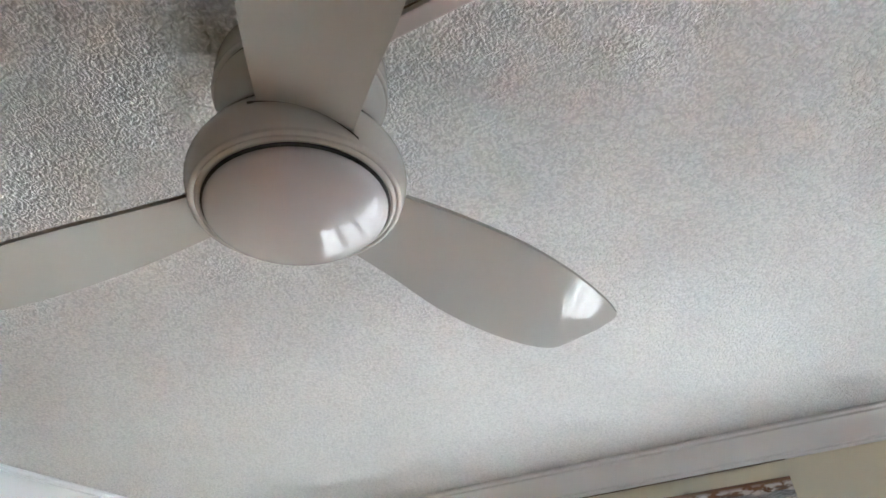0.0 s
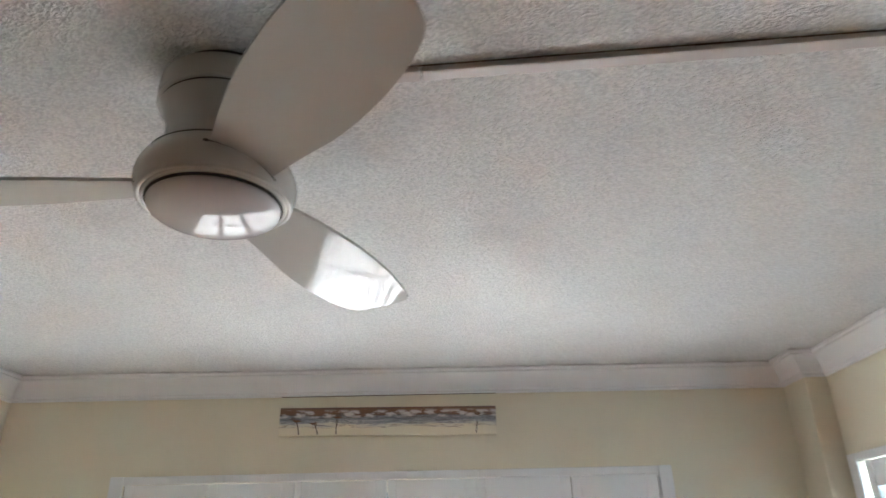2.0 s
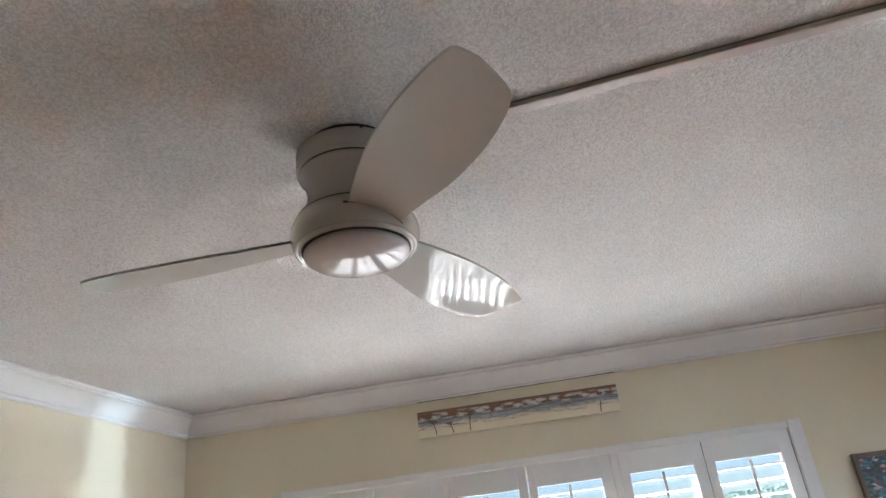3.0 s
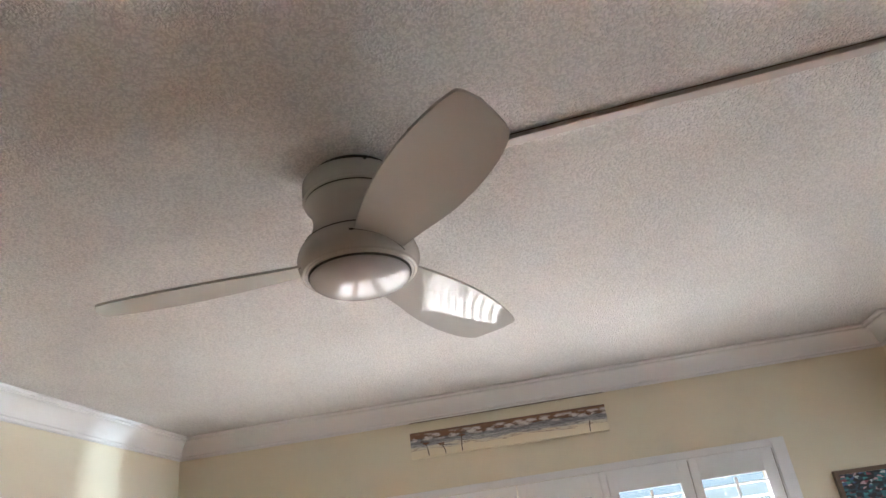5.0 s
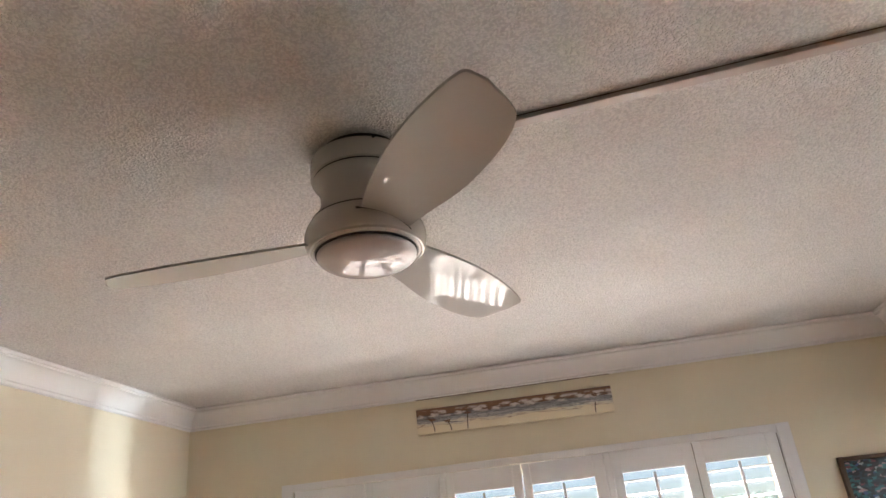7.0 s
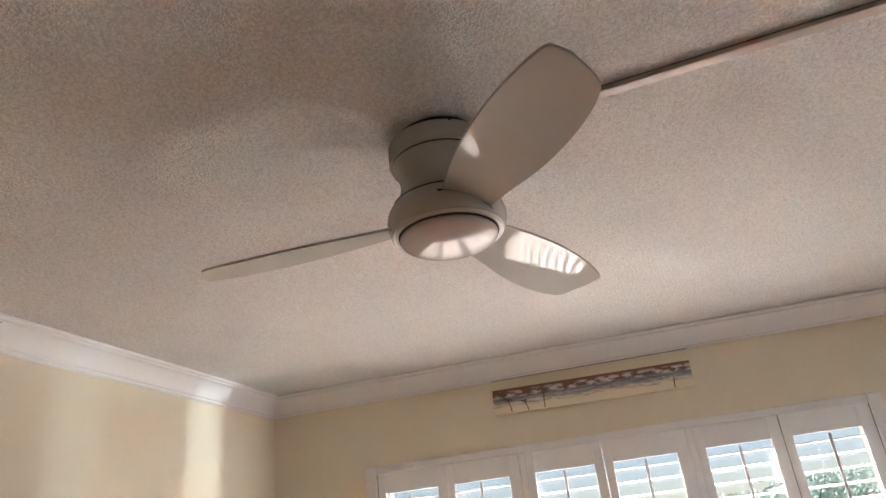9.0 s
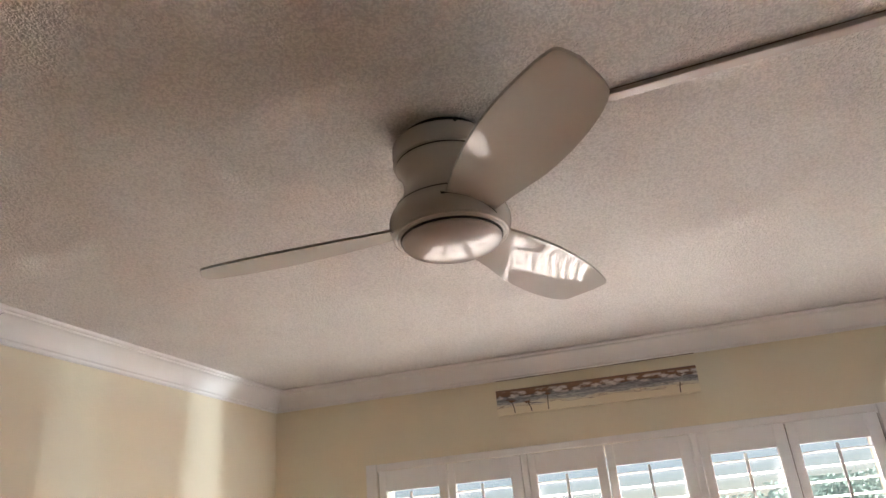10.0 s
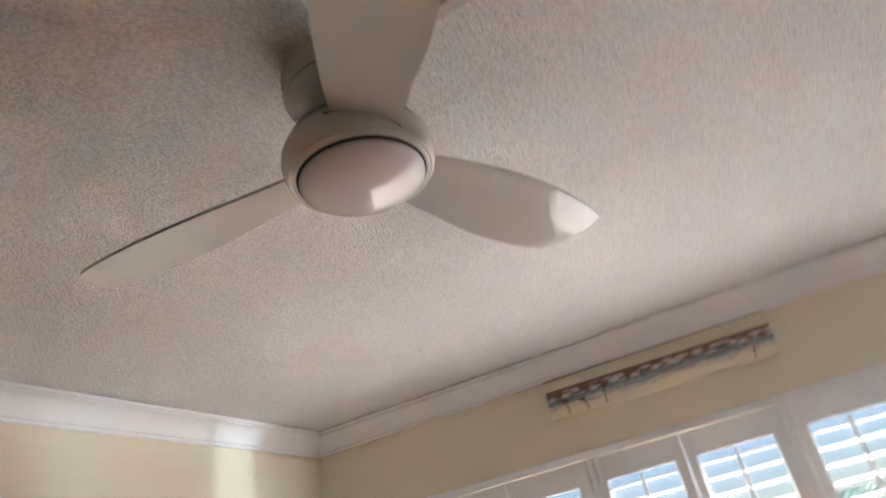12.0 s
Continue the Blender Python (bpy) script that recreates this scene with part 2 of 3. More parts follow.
def add_box(bm, x0, x1, y0, y1, z0, z1):
    vs = [bm.verts.new((x, y, z)) for z in (z0, z1) for y in (y0, y1) for x in (x0, x1)]
    for a in ((0, 2, 3, 1), (4, 5, 7, 6), (0, 1, 5, 4), (2, 6, 7, 3), (0, 4, 6, 2), (1, 3, 7, 5)):
        bm.faces.new([vs[i] for i in a])
    return bm


def box(x0, x1, y0, y1, z0, z1, bevel=0.0, seg=2):
    bm = add_box(bmesh.new(), x0, x1, y0, y1, z0, z1)
    if bevel:
        bmesh.ops.recalc_face_normals(bm, faces=bm.faces)
        bmesh.ops.bevel(bm, geom=bm.edges[:], offset=bevel, segments=seg, affect="EDGES", profile=0.6)
    return bm


def lathe(profile, seg=96):
    """Turns (radius, height) pairs round the z axis; the ends at radius 0 close."""
    bm = bmesh.new()
    rings = []
    for r, z in profile:
        if r < 1e-6:
            rings.append([bm.verts.new((0, 0, z))])
        else:
            rings.append([bm.verts.new((r * math.cos(2 * math.pi * i / seg), r * math.sin(2 * math.pi * i / seg), z)) for i in range(seg)])
    for a, b in zip(rings, rings[1:]):
        for i in range(seg):
            j = (i + 1) % seg
            if len(a) == 1:
                bm.faces.new((a[0], b[i], b[j]))
            elif len(b) == 1:
                bm.faces.new((a[i], a[j], b[0]))
            else:
                bm.faces.new((a[i], a[j], b[j], b[i]))
    return bm


def curve_through(pts, n):
    """n samples along a smooth curve through 2D points."""
    out = []
    m = len(pts) - 1
    for k in range(n):
        t = k * m / (n - 1)
        i = min(int(t), m - 1)
        f = t - i
        p0, p1, p2, p3 = (pts[max(0, min(m, i + d))] for d in (-1, 0, 1, 2))
        out.append(tuple(0.5 * (2 * p1[a] + (p2[a] - p0[a]) * f + (2 * p0[a] - 5 * p1[a] + 4 * p2[a] - p3[a]) * f * f + (3 * p1[a] - p0[a] - 3 * p2[a] + p3[a]) * f ** 3) for a in range(2)))
    return out


# ---------------------------------------------------------------- the room
H = 2.40
LEFT, RIGHT, REAR = -1.135, 2.22, -6.8
SPLAY = 0.085                       # the left wall opens out a little
COL_X, COL_Y = 2.13, -0.18          # boxed corner
WIN = (-0.62, 1.555, 0.50, 1.975)   # opening in the window wall
RWIN = (-2.45, -0.235, 0.50, 1.975)  # opening in the side wall, along y
T = 0.14


def left_x(y):
    return LEFT + SPLAY * y


def walls():
    bm = bmesh.new()
    a, b, c, d = WIN
    x0, x1 = LEFT - 0.3, RIGHT + T
    for r in ((x0, a, 0, H + 0.1), (b, x1, 0, H + 0.1), (a, b, 0, c), (a, b, d, H + 0.1)):
        add_box(bm, r[0], r[1], 0, T, r[2], r[3])
    tagged(part("wall_north", bm, M_WALL), "cream painted wall with a shuttered window", "wall", kind="structure")
    bm = bmesh.new()
    a, b, c, d = RWIN
    for r in ((REAR, a, 0, H + 0.1), (b, 0, 0, H + 0.1), (a, b, 0, c), (a, b, d, H + 0.1)):
        add_box(bm, RIGHT, RIGHT + T, r[0], r[1], r[2], r[3])
    tagged(part("wall_east", bm, M_WALL), "cream painted side wall with a shuttered window", "wall", kind="structure")
    bm = bmesh.new()
    vs = []
    for z in (0, H + 0.1):
        for x, y in ((LEFT, 0), (left_x(REAR), REAR), (left_x(REAR) - T, REAR), (LEFT - T, 0)):
            vs.append(bm.verts.new((x, y, z)))
    for f in ((0, 1, 2, 3), (4, 5, 6, 7), (0, 1, 5, 4), (1, 2, 6, 5), (2, 3, 7, 6), (3, 0, 4, 7)):
        bm.faces.new([vs[i] for i in f])
    tagged(part("wall_west", bm, M_WALL), "plain cream painted wall with streaks of daylight", "wall", kind="structure")
    tagged(part("wall_south", box(left_x(REAR) - T, RIGHT + T, REAR - T, REAR, 0, H + 0.1), M_WALL), "plain cream painted wall", "wall", kind="structure")
    tagged(part("floor", box(left_x(REAR) - T, RIGHT + T, REAR - T, T, -0.1, 0), M_FLOOR), "plain terracotta brown floor", "floor", kind="structure")
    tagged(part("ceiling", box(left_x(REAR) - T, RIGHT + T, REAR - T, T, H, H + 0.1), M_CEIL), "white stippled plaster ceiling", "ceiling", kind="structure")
    tagged(part("corner_boxing", box(COL_X, RIGHT + 0.01, COL_Y, 0.01, 0, H - 0.002, 0.004), M_WALL), "cream boxed-in pipe in the room corner", "boxing", kind="structure")


def cornice():
    """One moulded run round the room, mitred at the corners."""
    prof = [(0.0, -0.096), (0.010, -0.096), (0.014, -0.091), (0.013, -0.084), (0.020, -0.080), (0.024, -0.068), (0.031, -0.054), (0.042, -0.040), (0.056, -0.029), (0.070, -0.022), (0.074, -0.021), (0.074, -0.015), (0.082, -0.014), (0.086, -0.010), (0.086, -0.0025), (0.0, -0.0022)]
    path = [Vector(p) for p in ((LEFT, 0), (COL_X, 0), (COL_X, COL_Y), (RIGHT, COL_Y), (RIGHT, REAR), (left_x(REAR), REAR))]
    bm = bmesh.new()
    n = len(path)
    rings = []
    for i, p in enumerate(path):
        d0 = (p - path[i - 1]).normalized()
        d1 = (path[(i + 1) % n] - p).normalized()
        n0, n1 = Vector((d0.y, -d0.x)), Vector((d1.y, -d1.x))
        mit = (n0 + n1) / (1 + n0.dot(n1))
        rings.append([bm.verts.new((p.x + mit.x * d, p.y + mit.y * d, H + z)) for d, z in prof])
    for i in range(n):
        a, b = rings[i], rings[(i + 1) % n]
        for j in range(len(prof) - 1):
            bm.faces.new((a[j], a[j + 1], b[j + 1], b[j]))
    tagged(part("cornice", bm, M_CORNICE, smooth=35), "white moulded plaster cornice round the ceiling", "cornice", kind="structure")
    run = bpy.data.objects["cornice"]
    part("crack", box(0.0, 0.90, -0.0115, -0.001, H - 0.0970, H - 0.0962), M_GAP, run, "thin dark crack between cornice and wall")
    y = -1.62
    bm = bmesh.new()
    rows = [[bm.verts.new((left_x(y) + d + 0.0009, y + dy + 0.25 * d, H + z - 0.0009)) for dy in (0, 0.0022)] for d, z in prof[5:11]]
    for p, q in zip(rows, rows[1:]):
        bm.faces.new((p[0], p[1], q[1], q[0]))
    part("crack", bm, M_DARK, run, "dark hairline joint in the moulding")


walls()
cornice()


# ---------------------------------------------------------------- windows with shutters
LOUVRE_PITCH = 0.0575


def shutter_panel(x0, x1, l0, l1, z0, z1, tilt, group):
    """One hinged panel: stiles, rails, tilted louvres and a tilt rod; local y runs out of the room."""
    thing = tagged(new("shutter_panel"), "white painted plantation shutter panel with open louvres", "shutter", group)
    th = 0.028
    part("stile", box(x0, l0, 0, th, z0, z1, 0.003), M_SHUTTER, thing)
    part("stile", box(l1, x1, 0, th, z0, z1, 0.003), M_SHUTTER, thing)
    top = z1 - 0.092
    part("top_rail", box(l0, l1, 0.001, th - 0.001, top, z1, 0.003), M_SHUTTER, thing)
    part("bottom_rail", box(l0, l1, 0.001, th - 0.001, z0, z0 + 0.10, 0.003), M_SHUTTER, thing)
    bm = bmesh.new()
    w, t = 0.063, 0.0085
    ring = []
    for k in range(12):
        a = 2 * math.pi * k / 12
        ring.append((0.5 * w * math.copysign(abs(math.cos(a)) ** 0.8, math.cos(a)), 0.5 * t * math.sin(a)))
    ends = [[bm.verts.new((x, y, z)) for y, z in ring] for x in (l0 + 0.0015, l1 - 0.0015)]
    for k in range(12):
        bm.faces.new((ends[0][k], ends[0][(k + 1) % 12], ends[1][(k + 1) % 12], ends[1][k]))
    bm.faces.new(ends[0])
    bm.faces.new(ends[1])
    me = mesh_of("louvre", bm, M_SHUTTER, 60)
    mid = z0 + 0.66
    part("mid_rail", box(l0, l1, 0.001, th - 0.001, mid - 0.035, mid + 0.035, 0.003), M_SHUTTER, thing)
    xm = 0.5 * (l0 + l1)
    z = top - 0.036
    low = z
    while z > z0 + 0.13:
        if abs(z - mid) < 0.064:
            part("tilt_rod", box(xm - 0.006, xm + 0.006, -0.026, -0.015, low - 0.02, top - 0.012, 0.003), M_SHUTTER, thing)
            z = mid - 0.066
            top = z + 0.03
        ob = new("louvre", me)
        ob.parent = thing
        ob.matrix_basis = pose(0, th / 2, z, tilt)
        low = z
        z -= LOUVRE_PITCH
    part("tilt_rod", box(xm - 0.006, xm + 0.006, -0.026, -0.015, low - 0.02, top - 0.012, 0.003), M_SHUTTER, thing)
    return thing


def window_set(place, panels, posts, o, tilt, name, group, jamb=0.05, leak_stops=True, gap_shades=()):
    """Casing, outer frame with glass, and the shutter panels; built facing local -y."""
    a, b, c, d = o
    frame_ob = tagged(new(name), "white cased window with cream outer frame", "window", kind="structure")
    ca, cb, ct = a + 0.014, b - 0.015, d - 0.011     # inside of the casing
    oa, ob_, ot, oz = a - 0.040, b + 0.040, d + 0.022, c - 0.05
    part("casing", box(oa, ca, -0.012, 0.0, oz, ot, 0.004), M_TRIM, frame_ob)
    part("casing", box(cb, ob_, -0.012, 0.0, oz, ot, 0.004), M_TRIM, frame_ob)
    part("casing", box(ca, cb, -0.011, 0.0, ct, ot - 0.001, 0.004), M_TRIM, frame_ob)
    part("sill", box(oa - 0.03, ob_ + 0.03, -0.06, 0.0, oz - 0.03, oz, 0.006), M_TRIM, frame_ob)
    for p0, p1 in posts:
        part("post", box(p0, p1, 0.0, 0.034, c + 0.01, d, 0.003), M_SHUTTER, frame_ob)
    # strips added behind the gaps to block light leaking past the panels
    for s0, s1 in [] if not leak_stops else [(ca - 0.013, ca + 0.014), (cb - 0.014, cb + 0.014)] + [(p0 - 0.016, p1 + 0.016) for p0, p1 in posts]:
        part("leak_stop", box(s0, s1, 0.0345, 0.048, c + 0.01, d, 0.002), M_SHUTTER, frame_ob)
    y0, y1 = 0.085, 0.130
    part("outer_frame", box(a, a + jamb, y0, y1, c, d, 0.003), M_MULLION, frame_ob)
    part("outer_frame", box(b - jamb, b, y0, y1, c, d, 0.003), M_MULLION, frame_ob)
    part("outer_frame", box(a + jamb, b - jamb, y0, y1, d - 0.05, d, 0.003), M_MULLION, frame_ob)
    part("outer_frame", box(a + jamb, b - jamb, y0, y1, c, c + 0.05, 0.003), M_MULLION, frame_ob)
    for p0, p1 in posts:
        part("mullion", box(0.5 * (p0 + p1) - 0.03, 0.5 * (p0 + p1) + 0.03, y0, y1, c + 0.05, d - 0.05, 0.003), M_MULLION, frame_ob)
    glass = part("pane", box(a + jamb, b - jamb, 0.105, 0.110, c + 0.05, d - 0.05), M_GLASS, frame_ob)
    glass.visible_shadow = False
    # dark strips painted for the shade in the gaps beside the panels
    for s0, s1 in gap_shades:
        part("gap_shade", box(s0, s1, 0.006, 0.012, c + 0.02, ct - 0.004), M_GAP, frame_ob, "dark strip painted for the shade in the gap beside a panel")
    frame_ob.matrix_basis = place
    for x0, x1, l0, l1 in panels:
        shutter_panel(x0, x1, l0, l1, c + 0.012, ct + (0.0015 if x0 > 0.8 else -0.0005), tilt, group).matrix_basis = place
    return frame_ob


NORTH_PANELS = ((-0.602, -0.272, -0.565, -0.313), (-0.268, 0.072, -0.234, 0.022), (0.106, 0.443, 0.138, 0.402), (0.447, 0.802, 0.482, 0.755), (0.836, 1.183, 0.873, 1.136), (1.187, 1.536, 1.221, 1.486))
window_set(pose(0, 0, 0), NORTH_PANELS, ((0.076, 0.102), (0.806, 0.832)), WIN, 4, "window_1", "shutters of the wide window", gap_shades=((-0.6055, -0.603), (1.184, 1.186), (1.537, 1.5395)))


def even_panels(a, b, n, step):
    out = []
    for i in range(n):
        x0 = a + 0.018 + i * step + (0.032, 0.005, 0, 0, 0, 0)[i]
        x1 = a + 0.0155 + (i + 1) * step - (0.006, 0, 0, 0, 0, 0)[i]
        out.append((x0, x1, x0 + 0.038, x1 - 0.038))
    return out


# side window: local x runs along -y, local y out of the room
window_set(pose(RIGHT, 0, 0, 0, 0, -90), even_panels(0.235, 2.45, 6, 0.36), (), (0.235, 2.45, 0.50, 1.975), 62, "window_2", "shutters of the side window", 0.012, False)

# ---------------------------------------------------------------- outside
tagged(part("ground", box(-400, 400, -400, 400, -0.35, -0.15), M_GROUND), "dry lawn outside the windows", "ground", kind="structure")
# unseen pale slab, added to bounce sunlight through the shutters onto the ceiling
tagged(part("bounce_slab", box(-3.5, 4.8, T + 0.002, 4.6, -0.15, -0.09), M_BOUNCE), "unseen pale slab added outside to bounce sun onto the ceiling", "paving", kind="structure")


def shrub(x, y, height, spread, seed):
    """A small tree: tapered trunk, limbs, and a loose crown of single leaves."""
    rnd = random.Random(seed)
    thing = tagged(new("shrub"), "green leafy garden shrub outside the window", "shrub", "garden shrubs")
    bm = bmesh.new()

    def limb(p, q, r0, r1):
        d = (q - p).normalized()
        s = d.orthogonal().normalized()
        u = d.cross(s)
        rings = [[bm.verts.new(c + (s * math.cos(a) + u * math.sin(a)) * r) for a in [2 * math.pi * k / 7 for k in range(7)]] for c, r in ((p, r0), (q, r1))]
        for k in range(7):
            bm.faces.new((rings[0][k], rings[0][(k + 1) % 7], rings[1][(k + 1) % 7], rings[1][k]))
        bm.faces.new(rings[1])

    top = Vector((0, 0, height * 0.55))
    limb(Vector((0, 0, 0)), top, 0.07, 0.04)
    tips = []
    for k in range(11):
        a = rnd.uniform(0, 6.28)
        q = Vector((math.cos(a) * spread * rnd.uniform(0.3, 0.8), math.sin(a) * spread * rnd.uniform(0.3, 0.8), height * rnd.uniform(0.6, 0.95)))
        limb(top * rnd.uniform(0.5, 1.0), q, 0.03, 0.008)
        tips.append(q)
    part("trunk", bm, M_BARK, thing)
    verts, faces = [], []
    for q in tips:
        for k in range(230):
            c = q + Vector((rnd.gauss(0, 0.24) * spread, rnd.gauss(0, 0.24) * spread, rnd.gauss(0, 0.09) * height))
            c.z = min(max(c.z, 0.2), height * 1.02)
            d = Vector((rnd.gauss(0, 1), rnd.gauss(0, 1), rnd.gauss(0, 0.6))).normalized()
            s = d.orthogonal().normalized() * 0.04
            n = len(verts)
            verts += [c - d * 0.08, c + s, c + d * 0.08, c - s]
            faces.append((n, n + 1, n + 2, n + 3))
    me = bpy.data.meshes.new("crown")
    me.from_pydata(verts, [], faces)
    me.materials.append(M_LEAF)
    crown = new("crown", me)
    crown.parent = thing
    thing.matrix_basis = pose(x, y, -0.15)


for i, (x, y, hgt, spr) in enumerate(((0.4, 19.5, 2.25, 1.1), (2.7, 18.0, 2.40, 1.2), (4.6, 17.5, 2.62, 1.1), (6.3, 20.0, 2.75, 1.4), (8.4, 19.0, 2.95, 1.6))):
    shrub(x, y, hgt, spr, 10 + i)

# ---------------------------------------------------------------- ceiling fan
FAN = (0.302, -1.962, H)
FAN_TURN = 68


def blade_height(r, s):
    """Height of a blade's middle layer: pitched, drooping to the tip, a little hollow across."""
    return s * math.tan(radians(14.5)) - 0.0292 * (r - 0.1) / 0.45 - 0.95 * (s - 0.02) ** 2


def blade_mesh():
    """A broad pitched blade: rounded leading edge, fuller tip, thin section, slight droop."""
    lead = [(0.075, 0.044), (0.12, 0.0575), (0.20, 0.0765), (0.30, 0.0935), (0.40, 0.0995), (0.48, 0.0955), (0.53, 0.088), (0.5475, 0.078), (0.5465, 0.045)]
    trail = [(0.075, -0.039), (0.12, -0.042), (0.19, -0.046), (0.28, -0.0535), (0.37, -0.0515), (0.45, -0.0415), (0.503, -0.0265), (0.524, -0.008), (0.546, 0.043)]
    n, m = 34, 10
    a, b = curve_through(lead, n), curve_through(trail, n)
    bm = bmesh.new()
    grids = []
    for side in (1, -1):
        rows = []
        for p, q in zip(a, b):
            row = []
            for j in range(m + 1):
                f = j / m
                r, s = p[0] + (q[0] - p[0]) * f, p[1] + (q[1] - p[1]) * f
                edge = 1 - (2 * f - 1) ** 4
                z = blade_height(r, s) + side * (0.0028 + 0.0008 * edge)
                row.append(bm.verts.new((r, -s, z)))
            rows.append(row)
        for r0, r1 in zip(rows, rows[1:]):
            for j in range(m):
                bm.faces.new((r0[j], r0[j + 1], r1[j + 1], r1[j]))
        grids.append(rows)
    g0, g1 = grids
    loop0 = [r[0] for r in g0] + g0[-1][1:] + [r[-1] for r in g0[-2::-1]] + g0[0][-2:0:-1]
    loop1 = [r[0] for r in g1] + g1[-1][1:] + [r[-1] for r in g1[-2::-1]] + g1[0][-2:0:-1]
    for i in range(len(loop0)):
        j = (i + 1) % len(loop0)
        bm.faces.new((loop0[i], loop0[j], loop1[j], loop1[i]))
    return mesh_of("blade", bm, M_BLADE, 50)


def blade_slot_shade(shell):
    """Strip painted dark for shade where a blade meets the housing, wider at the open corner at its leading edge; same
    origin as the blade.
    """
    bm = bmesh.new()

    def skin(z):
        for (r0, z0), (r1, z1) in zip(shell, shell[1:]):
            if z1 <= z <= z0:
                return r0 + (r1 - r0) * (z0 - z) / (z0 - z1)
        return shell[0][0] if z > shell[0][1] else shell[-1][0]

    rows = []
    for k in range(25):
        s = 0.064 - 0.112 * k / 24
        half = 0.0028 if k < 2 else 0.0010
        z = blade_height(0.112, s) - 0.0036
        row = []
        for dz in (half, -half):
            r = skin(z - 0.2010 + dz) + 0.0009
            row.append(bm.verts.new((math.sqrt(max(r * r - s * s, 0.0)), -s, z + dz)))
        rows.append(row)
    for p, q in zip(rows, rows[1:]):
        bm.faces.new((p[0], p[1], q[1], q[0]))
    return bm


def ceiling_fan():
    fan = tagged(new("ceiling_fan"), "glossy white three-bladed flush ceiling fan at rest", "ceiling fan")
    # plate coloured near black for the shade between canopy and ceiling
    part("mounting_plate", lathe([(0, 0), (0.088, 0), (0.088, -0.020), (0, -0.020)]), M_DARK, fan, "mounting plate coloured dark for the shade above the canopy")
    part("canopy", lathe([(0.0, -0.019), (0.104, -0.019), (0.1075, -0.0205), (0.1085, -0.025), (0.1085, -0.048), (0.1080, -0.0545)] + [(0.1045 + 0.0040 * math.cos(a), -0.0600 - 0.0045 * math.sin(a)) for a in [math.pi / 2 * k / 6 - 0.5 for k in range(8)]] + [(0.0, -0.0650)]), M_FAN, fan, smooth=40)
    neck = [(0.0, -0.0668), (0.1015, -0.0668)] + curve_through([(0.1030, -0.0675), (0.1045, -0.0700), (0.1010, -0.0755), (0.0955, -0.084), (0.0905, -0.098), (0.0890, -0.112), (0.0905, -0.126), (0.0955, -0.141), (0.1035, -0.155), (0.1105, -0.1645)], 36) + [(0.0, -0.1650)]
    part("neck", lathe(neck), M_FAN, fan, smooth=40)
    part("seam", lathe([(0, -0.0645), (0.1030, -0.0645), (0.1030, -0.0680), (0, -0.0680)]), M_DARK, fan, "dark seam line")
    part("seam", lathe([(0, -0.1640), (0.1103, -0.1640), (0.1103, -0.1690), (0, -0.1690)]), M_DARK, fan, "dark seam line")
    shell = curve_through([(0.1118, -0.1685), (0.1190, -0.180), (0.1232, -0.194), (0.1230, -0.207), (0.1195, -0.2195), (0.1165, -0.2255)], 22)
    rim = [(0.1168, -0.2285)]
    for r0, r1 in ((0.1162, 0.1098), (0.1090, 0.1034)):
        rim += [(r0 + (r1 - r0) * k / 8, -0.2298 - 0.0013 * math.sin(math.pi * k / 8) - 0.15 * (0.1162 - r0)) for k in range(9)]
    part("motor_housing", lathe([(0.0, -0.168), (0.1115, -0.168)] + shell + rim + [(0.1030, -0.2335), (0.1030, -0.2200), (0.0, -0.2200)]), M_FAN, fan, smooth=60)
    # near-black disc paints the shade in the gap round the cap
    part("lens_gap_shade", lathe([(0, -0.2295), (0.1032, -0.2295), (0.1032, -0.2340), (0, -0.2340)]), M_DARK, fan, "dark disc painted for the shade in the gap round the cap")
    cap = [(0.0, -0.2360), (0.1006, -0.2360)] + [(0.1006 * math.cos(a), -0.2370 - 0.027 * math.sin(a)) for a in [math.pi / 2 * i / 16 for i in range(16)]] + [(0.0, -0.2640)]
    part("lens_cap", lathe(cap), M_LENS, fan, "domed white cap under the motor", smooth=40)
    me = blade_mesh()
    slot_shade = mesh_of("slot_shade", blade_slot_shade(shell), M_DARK)
    screw_me = mesh_of("screw", lathe([(0, 0.003), (0.003, 0.003), (0.0035, 0), (0, 0)], 12), M_SCREW)
    for i in range(3):
        turn = FAN_TURN + 120 * i
        blade = new("blade", me)
        blade.parent = fan
        blade.matrix_basis = pose(0, 0, -0.2010, 0, 0, turn)
        s = new("slot_shade", slot_shade)
        s.parent = fan
        s.matrix_basis = pose(0, 0, -0.2010, 0, 0, turn)
        a = radians(turn - 10)
        sc = new("screw", screw_me)
        sc.parent = fan
        sc.matrix_basis = pose(0.109 * math.cos(a), 0.109 * math.sin(a), -0.022, 0, 90, turn - 10)
    fan.matrix_basis = pose(*FAN)


ceiling_fan()

# ---------------------------------------------------------------- cable cover on the ceiling
cover = tagged(new("cable_cover"), "white plastic cable cover running across the ceiling", "cable cover")
for x0, x1 in ((0.0, 0.215), (0.218, 1.80)):
    part("cover_length", box(x0, x1, 0.002, 0.029, -0.0115, 0.0, 0.003), M_STRIP, cover)
# thin dark strip paints the shade along the cover's near edge
part("edge_shade", box(0.0, 1.80, 0.0, 0.003, -0.0015, 0.0), M_GAP, cover, "dark strip painted for the shade along the cover")
cover.matrix_basis = pose(0.408, -1.988, H - 0.002, 0, 0, -5.6)

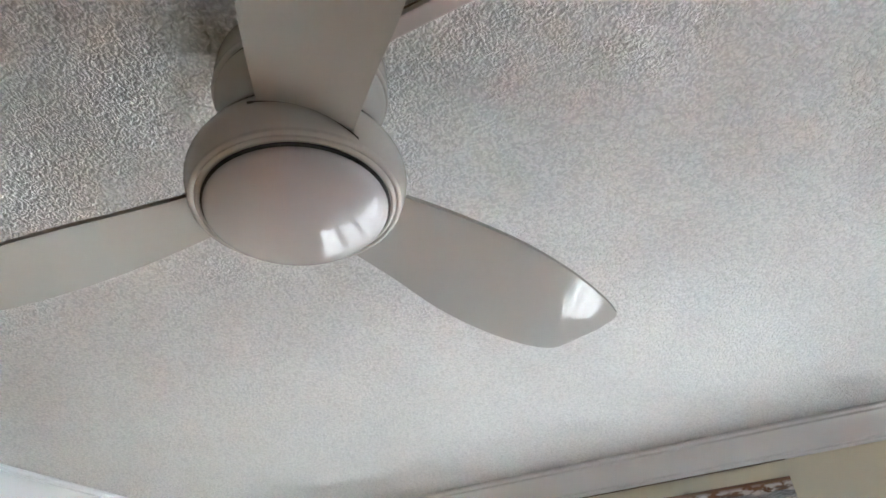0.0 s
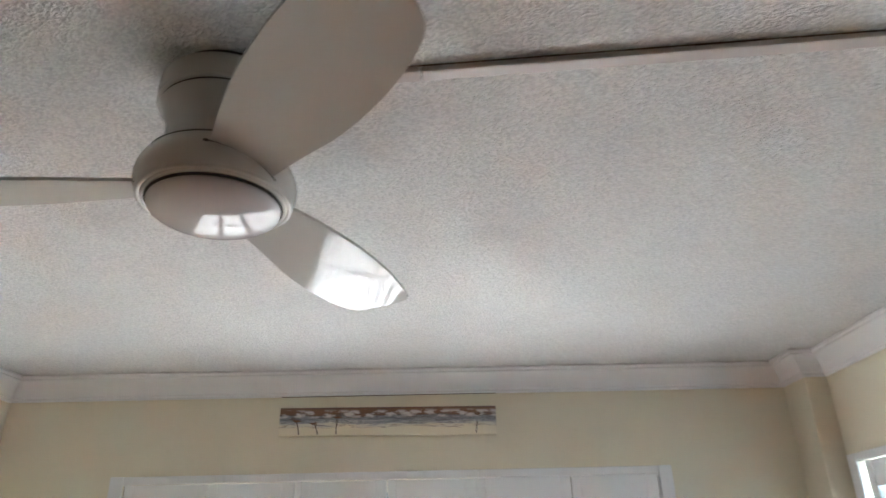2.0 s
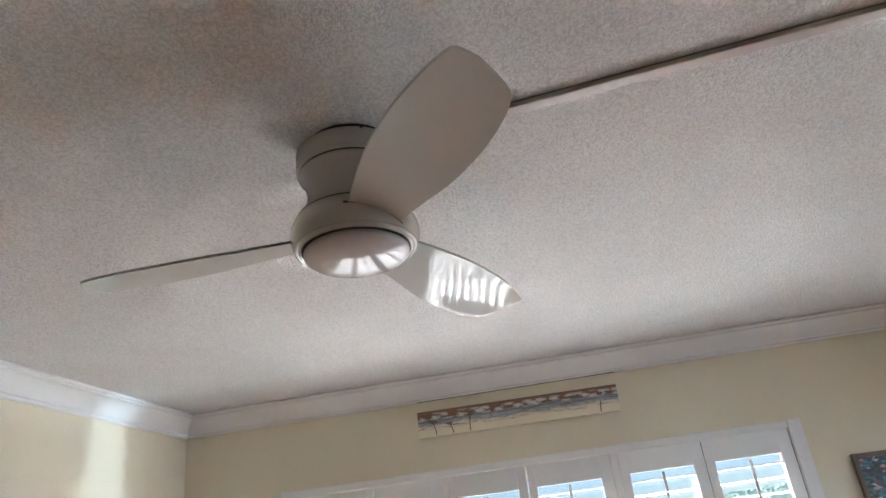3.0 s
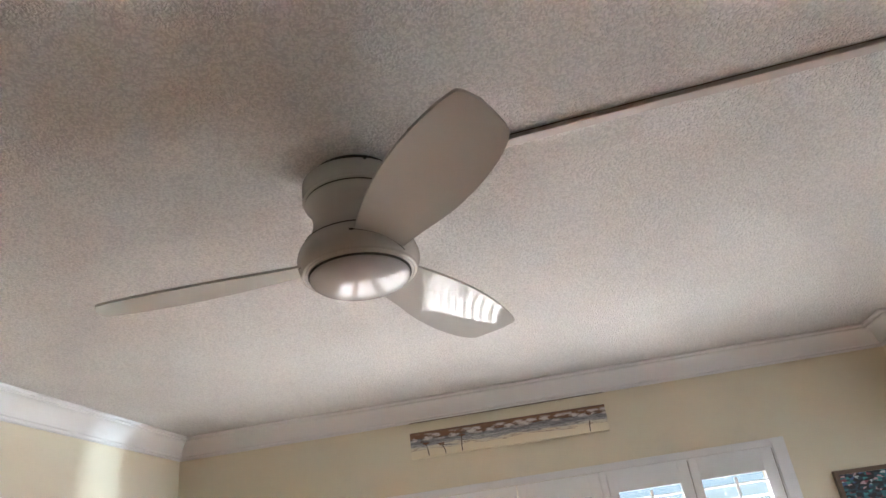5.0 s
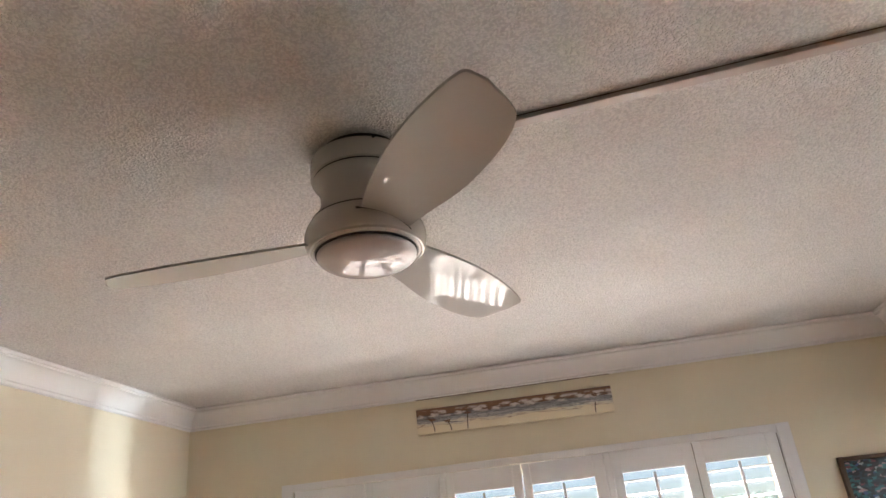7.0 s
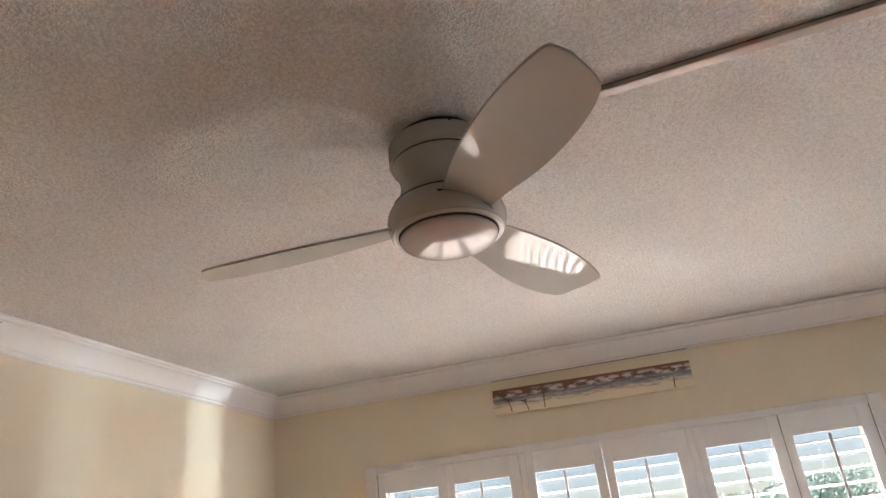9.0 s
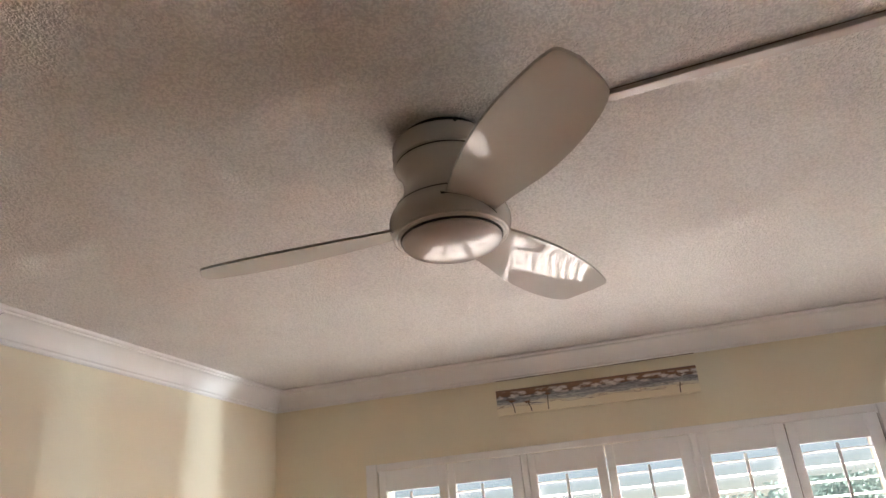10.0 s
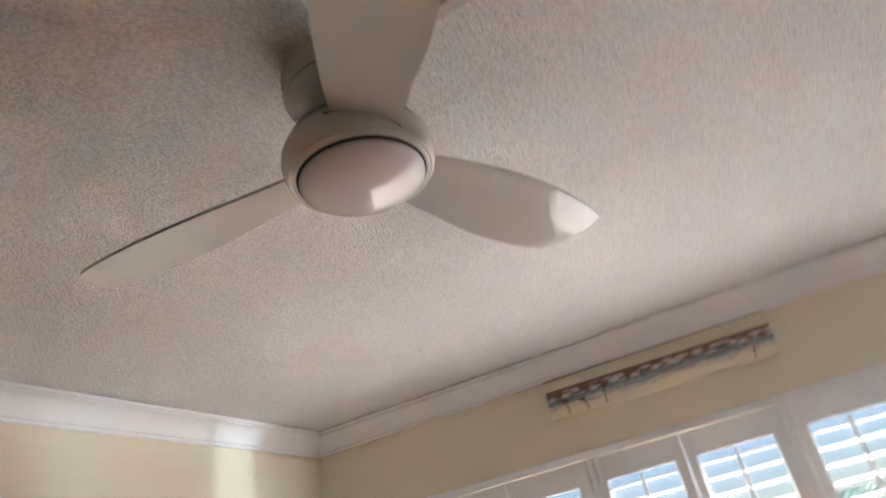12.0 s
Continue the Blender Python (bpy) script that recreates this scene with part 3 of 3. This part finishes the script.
# ---------------------------------------------------------------- pictures on the window wall
painting = tagged(new("panoramic_painting"), "long narrow seascape canvas above the window", "painting")
part("canvas", box(-0.446, 0.446, -0.013, 0.013, -0.0575, 0.0575, 0.002), M_CANVAS, painting)
for px, h, lean in ((-0.365, 0.050, 12), (-0.288, 0.040, 16), (-0.212, 0.066, -4), (0.363, 0.046, -6)):
    bm = bmesh.new()
    pts = [(lean * 0.0009 * (t / 5) ** 2, -0.052 + h * t / 5) for t in range(6)]
    vs = [[bm.verts.new((px - x + dx, -0.0145, z)) for dx in (-0.0022, 0.0022)] for x, z in pts]
    for p, q in zip(vs, vs[1:]):
        bm.faces.new((p[0], p[1], q[1], q[0]))
    part("painted_trunk", bm, M_INK, painting, "thin dark painted palm trunk")
    rnd = random.Random(int(px * 1000))
    bm = bmesh.new()
    cx, cz = px - pts[-1][0], max(pts[-1][1] + 0.004, 0.026 if px > 0 else -1.0)
    for k in range(9):
        a = 2 * math.pi * k / 9 + rnd.uniform(-0.3, 0.3)
        r = rnd.uniform(0.010, 0.024)
        e = Vector((cx + r * math.cos(a), -0.0144, cz + 0.5 * r * math.sin(a)))
        n = Vector((-math.sin(a), 0, math.cos(a))) * 0.003
        m0 = Vector((cx, -0.0144, cz))
        bm.faces.new([bm.verts.new(v) for v in (m0, (m0 + e) / 2 + n, e, (m0 + e) / 2 - n)])
    part("painted_fronds", bm, M_FROND, painting, "rust brown painted palm fronds")
painting.matrix_basis = pose(0.447, -0.014, 2.193, 0, 0.5, 0)

art = tagged(new("framed_picture"), "small dark-framed picture of teal and navy dabs", "picture")
aw, ah = 0.25, 0.32
part("frame_side", box(0, 0.018, -0.026, 0, -ah, 0, 0.003), M_FRAME, art)
part("frame_side", box(aw - 0.018, aw, -0.026, 0, -ah, 0, 0.003), M_FRAME, art)
part("frame_rail", box(0.018, aw - 0.018, -0.025, 0, -0.018, -0.001, 0.003), M_FRAME, art)
part("frame_rail", box(0.018, aw - 0.018, -0.025, 0, -ah + 0.001, -ah + 0.018, 0.003), M_FRAME, art)
part("picture", box(0.017, aw - 0.017, -0.014, -0.002, -ah + 0.017, -0.017), M_MOSAIC, art)
art.matrix_basis = pose(1.735, -0.001, 1.829, 0, 0.5, 0)
